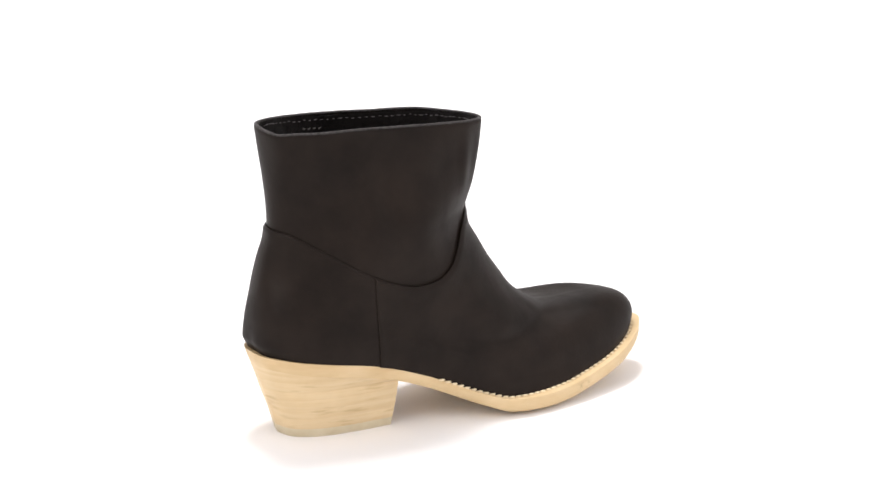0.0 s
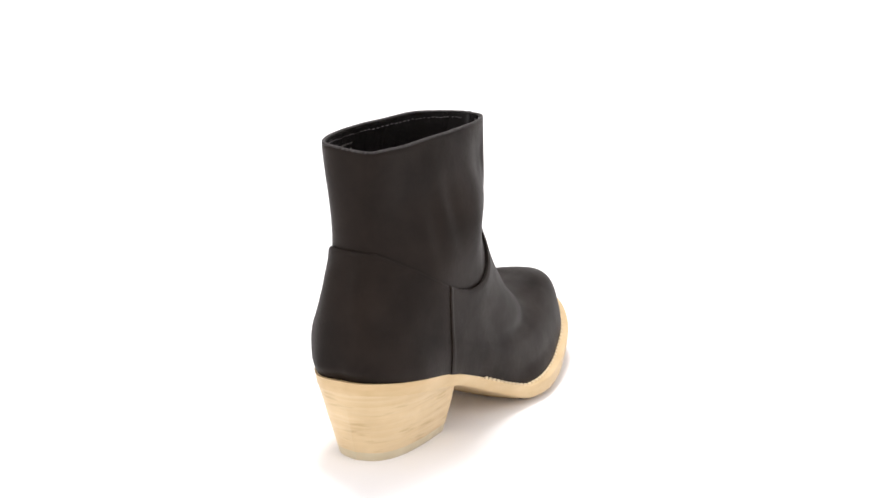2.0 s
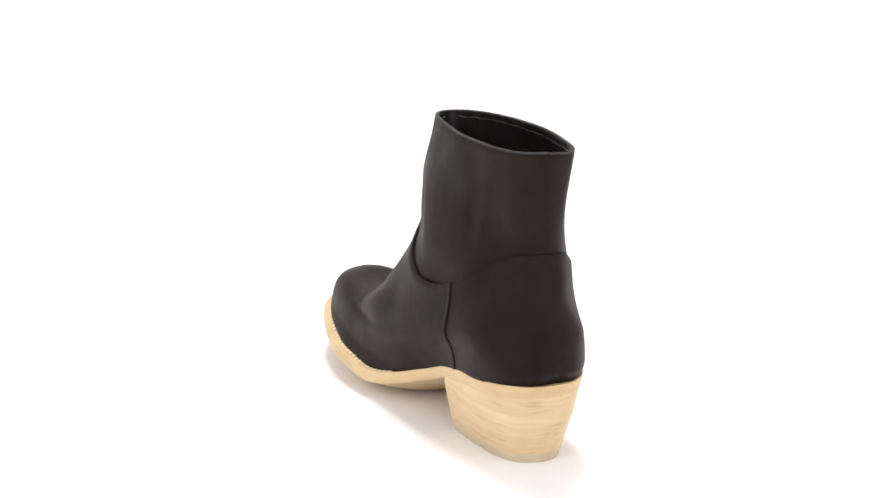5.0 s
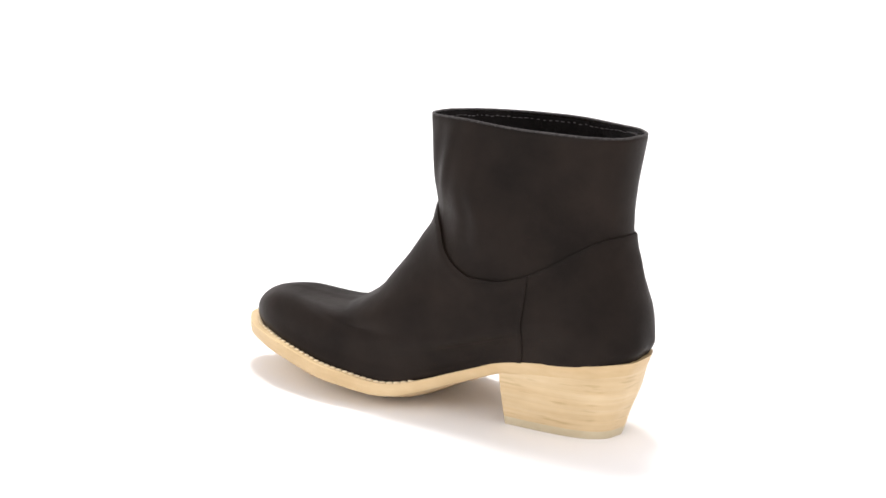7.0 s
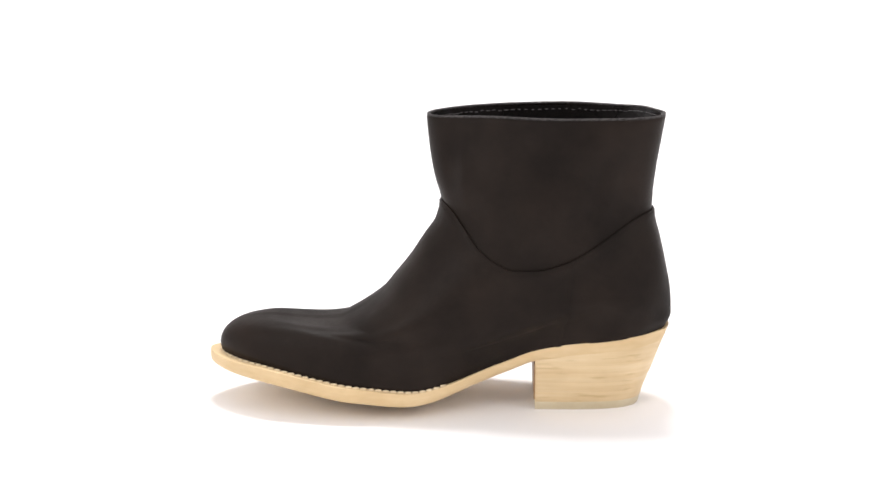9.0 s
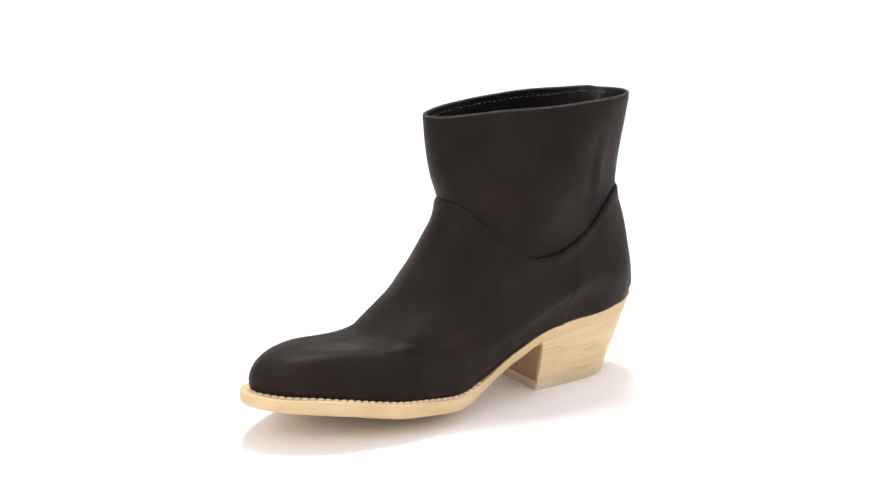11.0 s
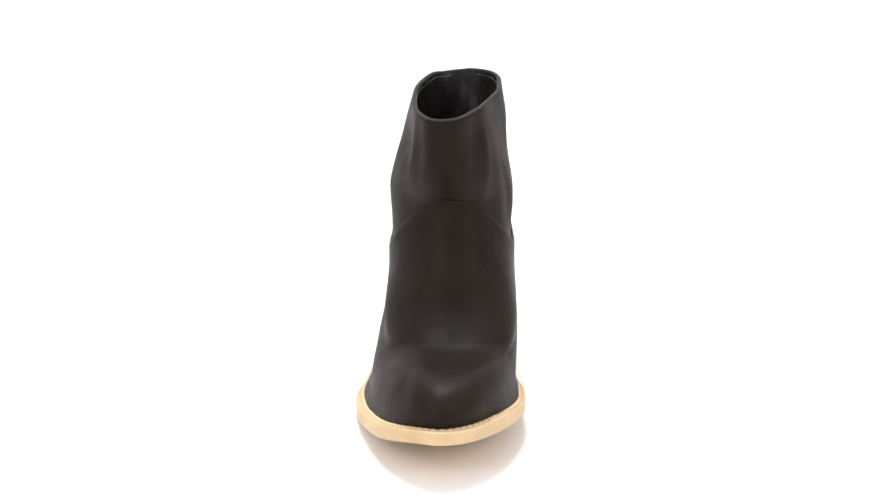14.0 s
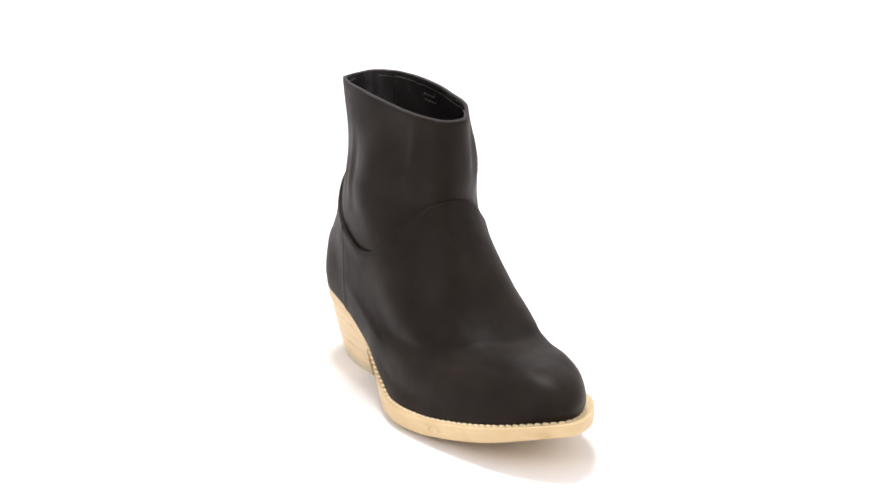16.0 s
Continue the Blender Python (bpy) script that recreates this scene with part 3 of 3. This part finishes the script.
HEEL_SKEW = 0.0019  # the heel reaches further forward on its inner side
HEEL_FRONT, HEEL_BACK, HEEL_HALF, HEEL_MID = -0.0518, -0.1120, 0.0213, -0.0014
HEEL_SHAPE = curve([(0, 1.0), (0.3, 1.0), (0.55, 0.965), (0.75, 0.86), (0.88, 0.68), (0.96, 0.42), (1.0, 0.0)])
HEEL_OUTER = curve([(0, 1.0), (0.3, 0.99), (0.55, 0.93), (0.75, 0.81), (0.88, 0.63), (0.96, 0.385), (1.0, 0.0)])


def heel_ring(z, shrink=0.0, count=40):
    """Outline of the heel at a height: flat at the breast, round at the back."""
    k = z / 0.046
    xf = HEEL_FRONT + 0.0014 * k
    xb = float(curve([(0, HEEL_BACK), (0.0121, -0.1155), (0.0277, -0.1212), (0.0476, -0.1262), (0.06, -0.128)])(z)) + shrink
    half = HEEL_HALF + 0.0094 * k + 0.0009 * math.sin(math.pi * min(k / 0.9, 1)) - shrink
    yc = HEEL_MID
    p = np.sin(np.linspace(0, 1, count) * np.pi / 2)
    w = HEEL_SHAPE(p) * half
    x = xf - shrink + (xb - xf + shrink) * p
    right = np.stack([x, yc - HEEL_OUTER(p) * half, 0 * x + z], axis=1)
    left = np.stack([x + HEEL_SKEW * (1 - p), yc + w, 0 * x + z], axis=1)[::-1][1:]
    return np.concatenate([right, left])


def seat_ring(count):
    """The underside of the sole over the heel, point for point like heel_ring."""
    k = (count + 1) // 2
    share_p = np.sin(np.linspace(0, 1, k) * np.pi / 2)
    xf, xb = HEEL_FRONT + 0.0012, HEEL_END
    sides = []
    for side in (-1, 1):
        x = xf + (xb - xf) * share_p + (HEEL_SKEW * (1 - share_p) if side > 0 else 0)
        w = SOLE[side](share(x)) * (1 - 0.22 * 0.0072 / 0.03)
        z = SEAT[side](x) - 0.0068
        mid = (SEAT[1](x) + SEAT[-1](x)) / 2 - 0.0068
        z = mid + (z - mid) * np.clip(w / 0.02, 0, 1)
        sides.append(np.stack([x + 0.36 * 0.0070 * smooth_step(-0.105, -0.1285, x), side * w, z], axis=1))
    return np.concatenate([sides[0], sides[1][::-1][1:]])


def heel_layer(name, low, high, material, parent, label="", seat=False):
    rings = []
    edge = 0.00018
    steps = [(0.0, edge), (0.15, 0.0), (0.5, 0.0), (0.85, 0.0), (1.0, edge)]
    for f, sh in steps:
        z = low + (high - low) * f
        ring = heel_ring(z, sh)
        if seat:
            ring = heel_ring(low, 0.0)
            goal = seat_ring(len(ring))
            ring = ring + (goal - ring) * f
        rings.append(ring)
    c = len(rings[0])
    verts = np.concatenate(rings)
    faces = [tuple(range(c))[::-1], tuple(range((len(rings) - 1) * c, len(rings) * c))]
    for k in range(len(rings) - 1):
        for i in range(c):
            j = (i + 1) % c
            faces.append((k * c + i, k * c + j, (k + 1) * c + j, (k + 1) * c + i))
    ob = mesh_object(name, verts, faces, material, parent, label)
    me = ob.data
    me.polygons.foreach_set("use_smooth", [len(f.vertices) == 4 for f in me.polygons])
    return ob


def build_heel(boot):
    heel = new("heel")
    heel.parent = boot
    tagged(heel, "stacked pale leather block heel")
    heel_layer("heel_cap", 0.0, 0.0050, RUBBER, heel, "translucent gum rubber heel cap")
    levels = [0.0050, 0.0114, 0.0175, 0.0235, 0.0285]
    for lo, hi in zip(levels, levels[1:]):
        heel_layer("heel_layer", lo, hi, STACK, heel)
    heel_layer("heel_layer", 0.0285, 0.04, STACK, heel, "", True)
    # thin tan cover on the heel's front face, shade under the arch put into its colour
    verts, faces = [], []
    for k in range(9):
        z = 0.0062 + (0.0290 - 0.0062) * k / 8
        half = HEEL_HALF + 0.0094 * z / 0.046 - 0.0008
        x = HEEL_FRONT + 0.0014 * z / 0.046
        for x2 in (x - 0.0004, x + 0.0007):
            for j in range(7):
                verts.append((x2 + HEEL_SKEW * j / 6, HEEL_MID + half * (j / 3 - 1), z))
    for k in range(8):
        for j in range(6):
            a = k * 14 + j
            faces.append((a, a + 1, a + 15, a + 14))
            faces.append((a + 7, a + 21, a + 22, a + 8))
        for a in (k * 14, k * 14 + 6):
            faces.append((a, a + 14, a + 21, a + 7))
    for a in [*range(6), *range(112, 118)]:
        faces.append((a, a + 1, a + 8, a + 7))
    mesh_object("breast_cover", verts, faces, BREAST_SHADED, heel, "tan leather cover on the heel front, darkened for shade")


# ---------------------------------------------------------------- the setting
def build_sweep():
    """White paper that lies flat and curves up behind."""
    prof = [(-6.0, 0.0), (-3.0, 0.0), (0.0, 0.0), (1.2, 0.0)]
    for i in range(1, 13):
        a = math.pi / 2 * i / 12
        prof.append((1.2 + 0.8 * math.sin(a), 0.8 - 0.8 * math.cos(a)))
    prof.append((2.0, 3.2))
    verts, faces = [], []
    xs = (-4, -2, 0, 2, 4)
    for y, z in prof:
        verts += [(x, y, z) for x in xs]
    for i in range(len(prof) - 1):
        for j in range(len(xs) - 1):
            a = i * len(xs) + j
            faces.append((a, a + 1, a + len(xs) + 1, a + len(xs)))
    ob = mesh_object("backdrop", verts, faces, PAPER)
    tagged(ob, "seamless white studio paper sweeping up behind the boot", "backdrop", kind="structure")


build_sweep()
ankle_boot = build_boot()


def motions():
    turns = [(0.00, 32.7), (0.50, 41.0), (1.00, 48.7), (1.50, 55.7), (2.00, 63.9), (2.50, 72.8), (3.50, 91.5), (5.00, 116.8),
             (6.50, 141.5), (7.00, 149.3), (8.00, 166.1), (8.50, 174.2), (9.00, 181.6), (10.25, 203.0), (11.50, 224.7), (12.00, 234.5),
             (12.50, 244.4), (13.00, 253.5), (13.50, 261.0), (14.40, 273.5), (15.00, 281.9), (15.50, 289.5), (16.00, 298.5)]
    walk(ankle_boot, [(t, pose(0.0038, 0, 0, 0, 0, a)) for t, a in turns])


motions()
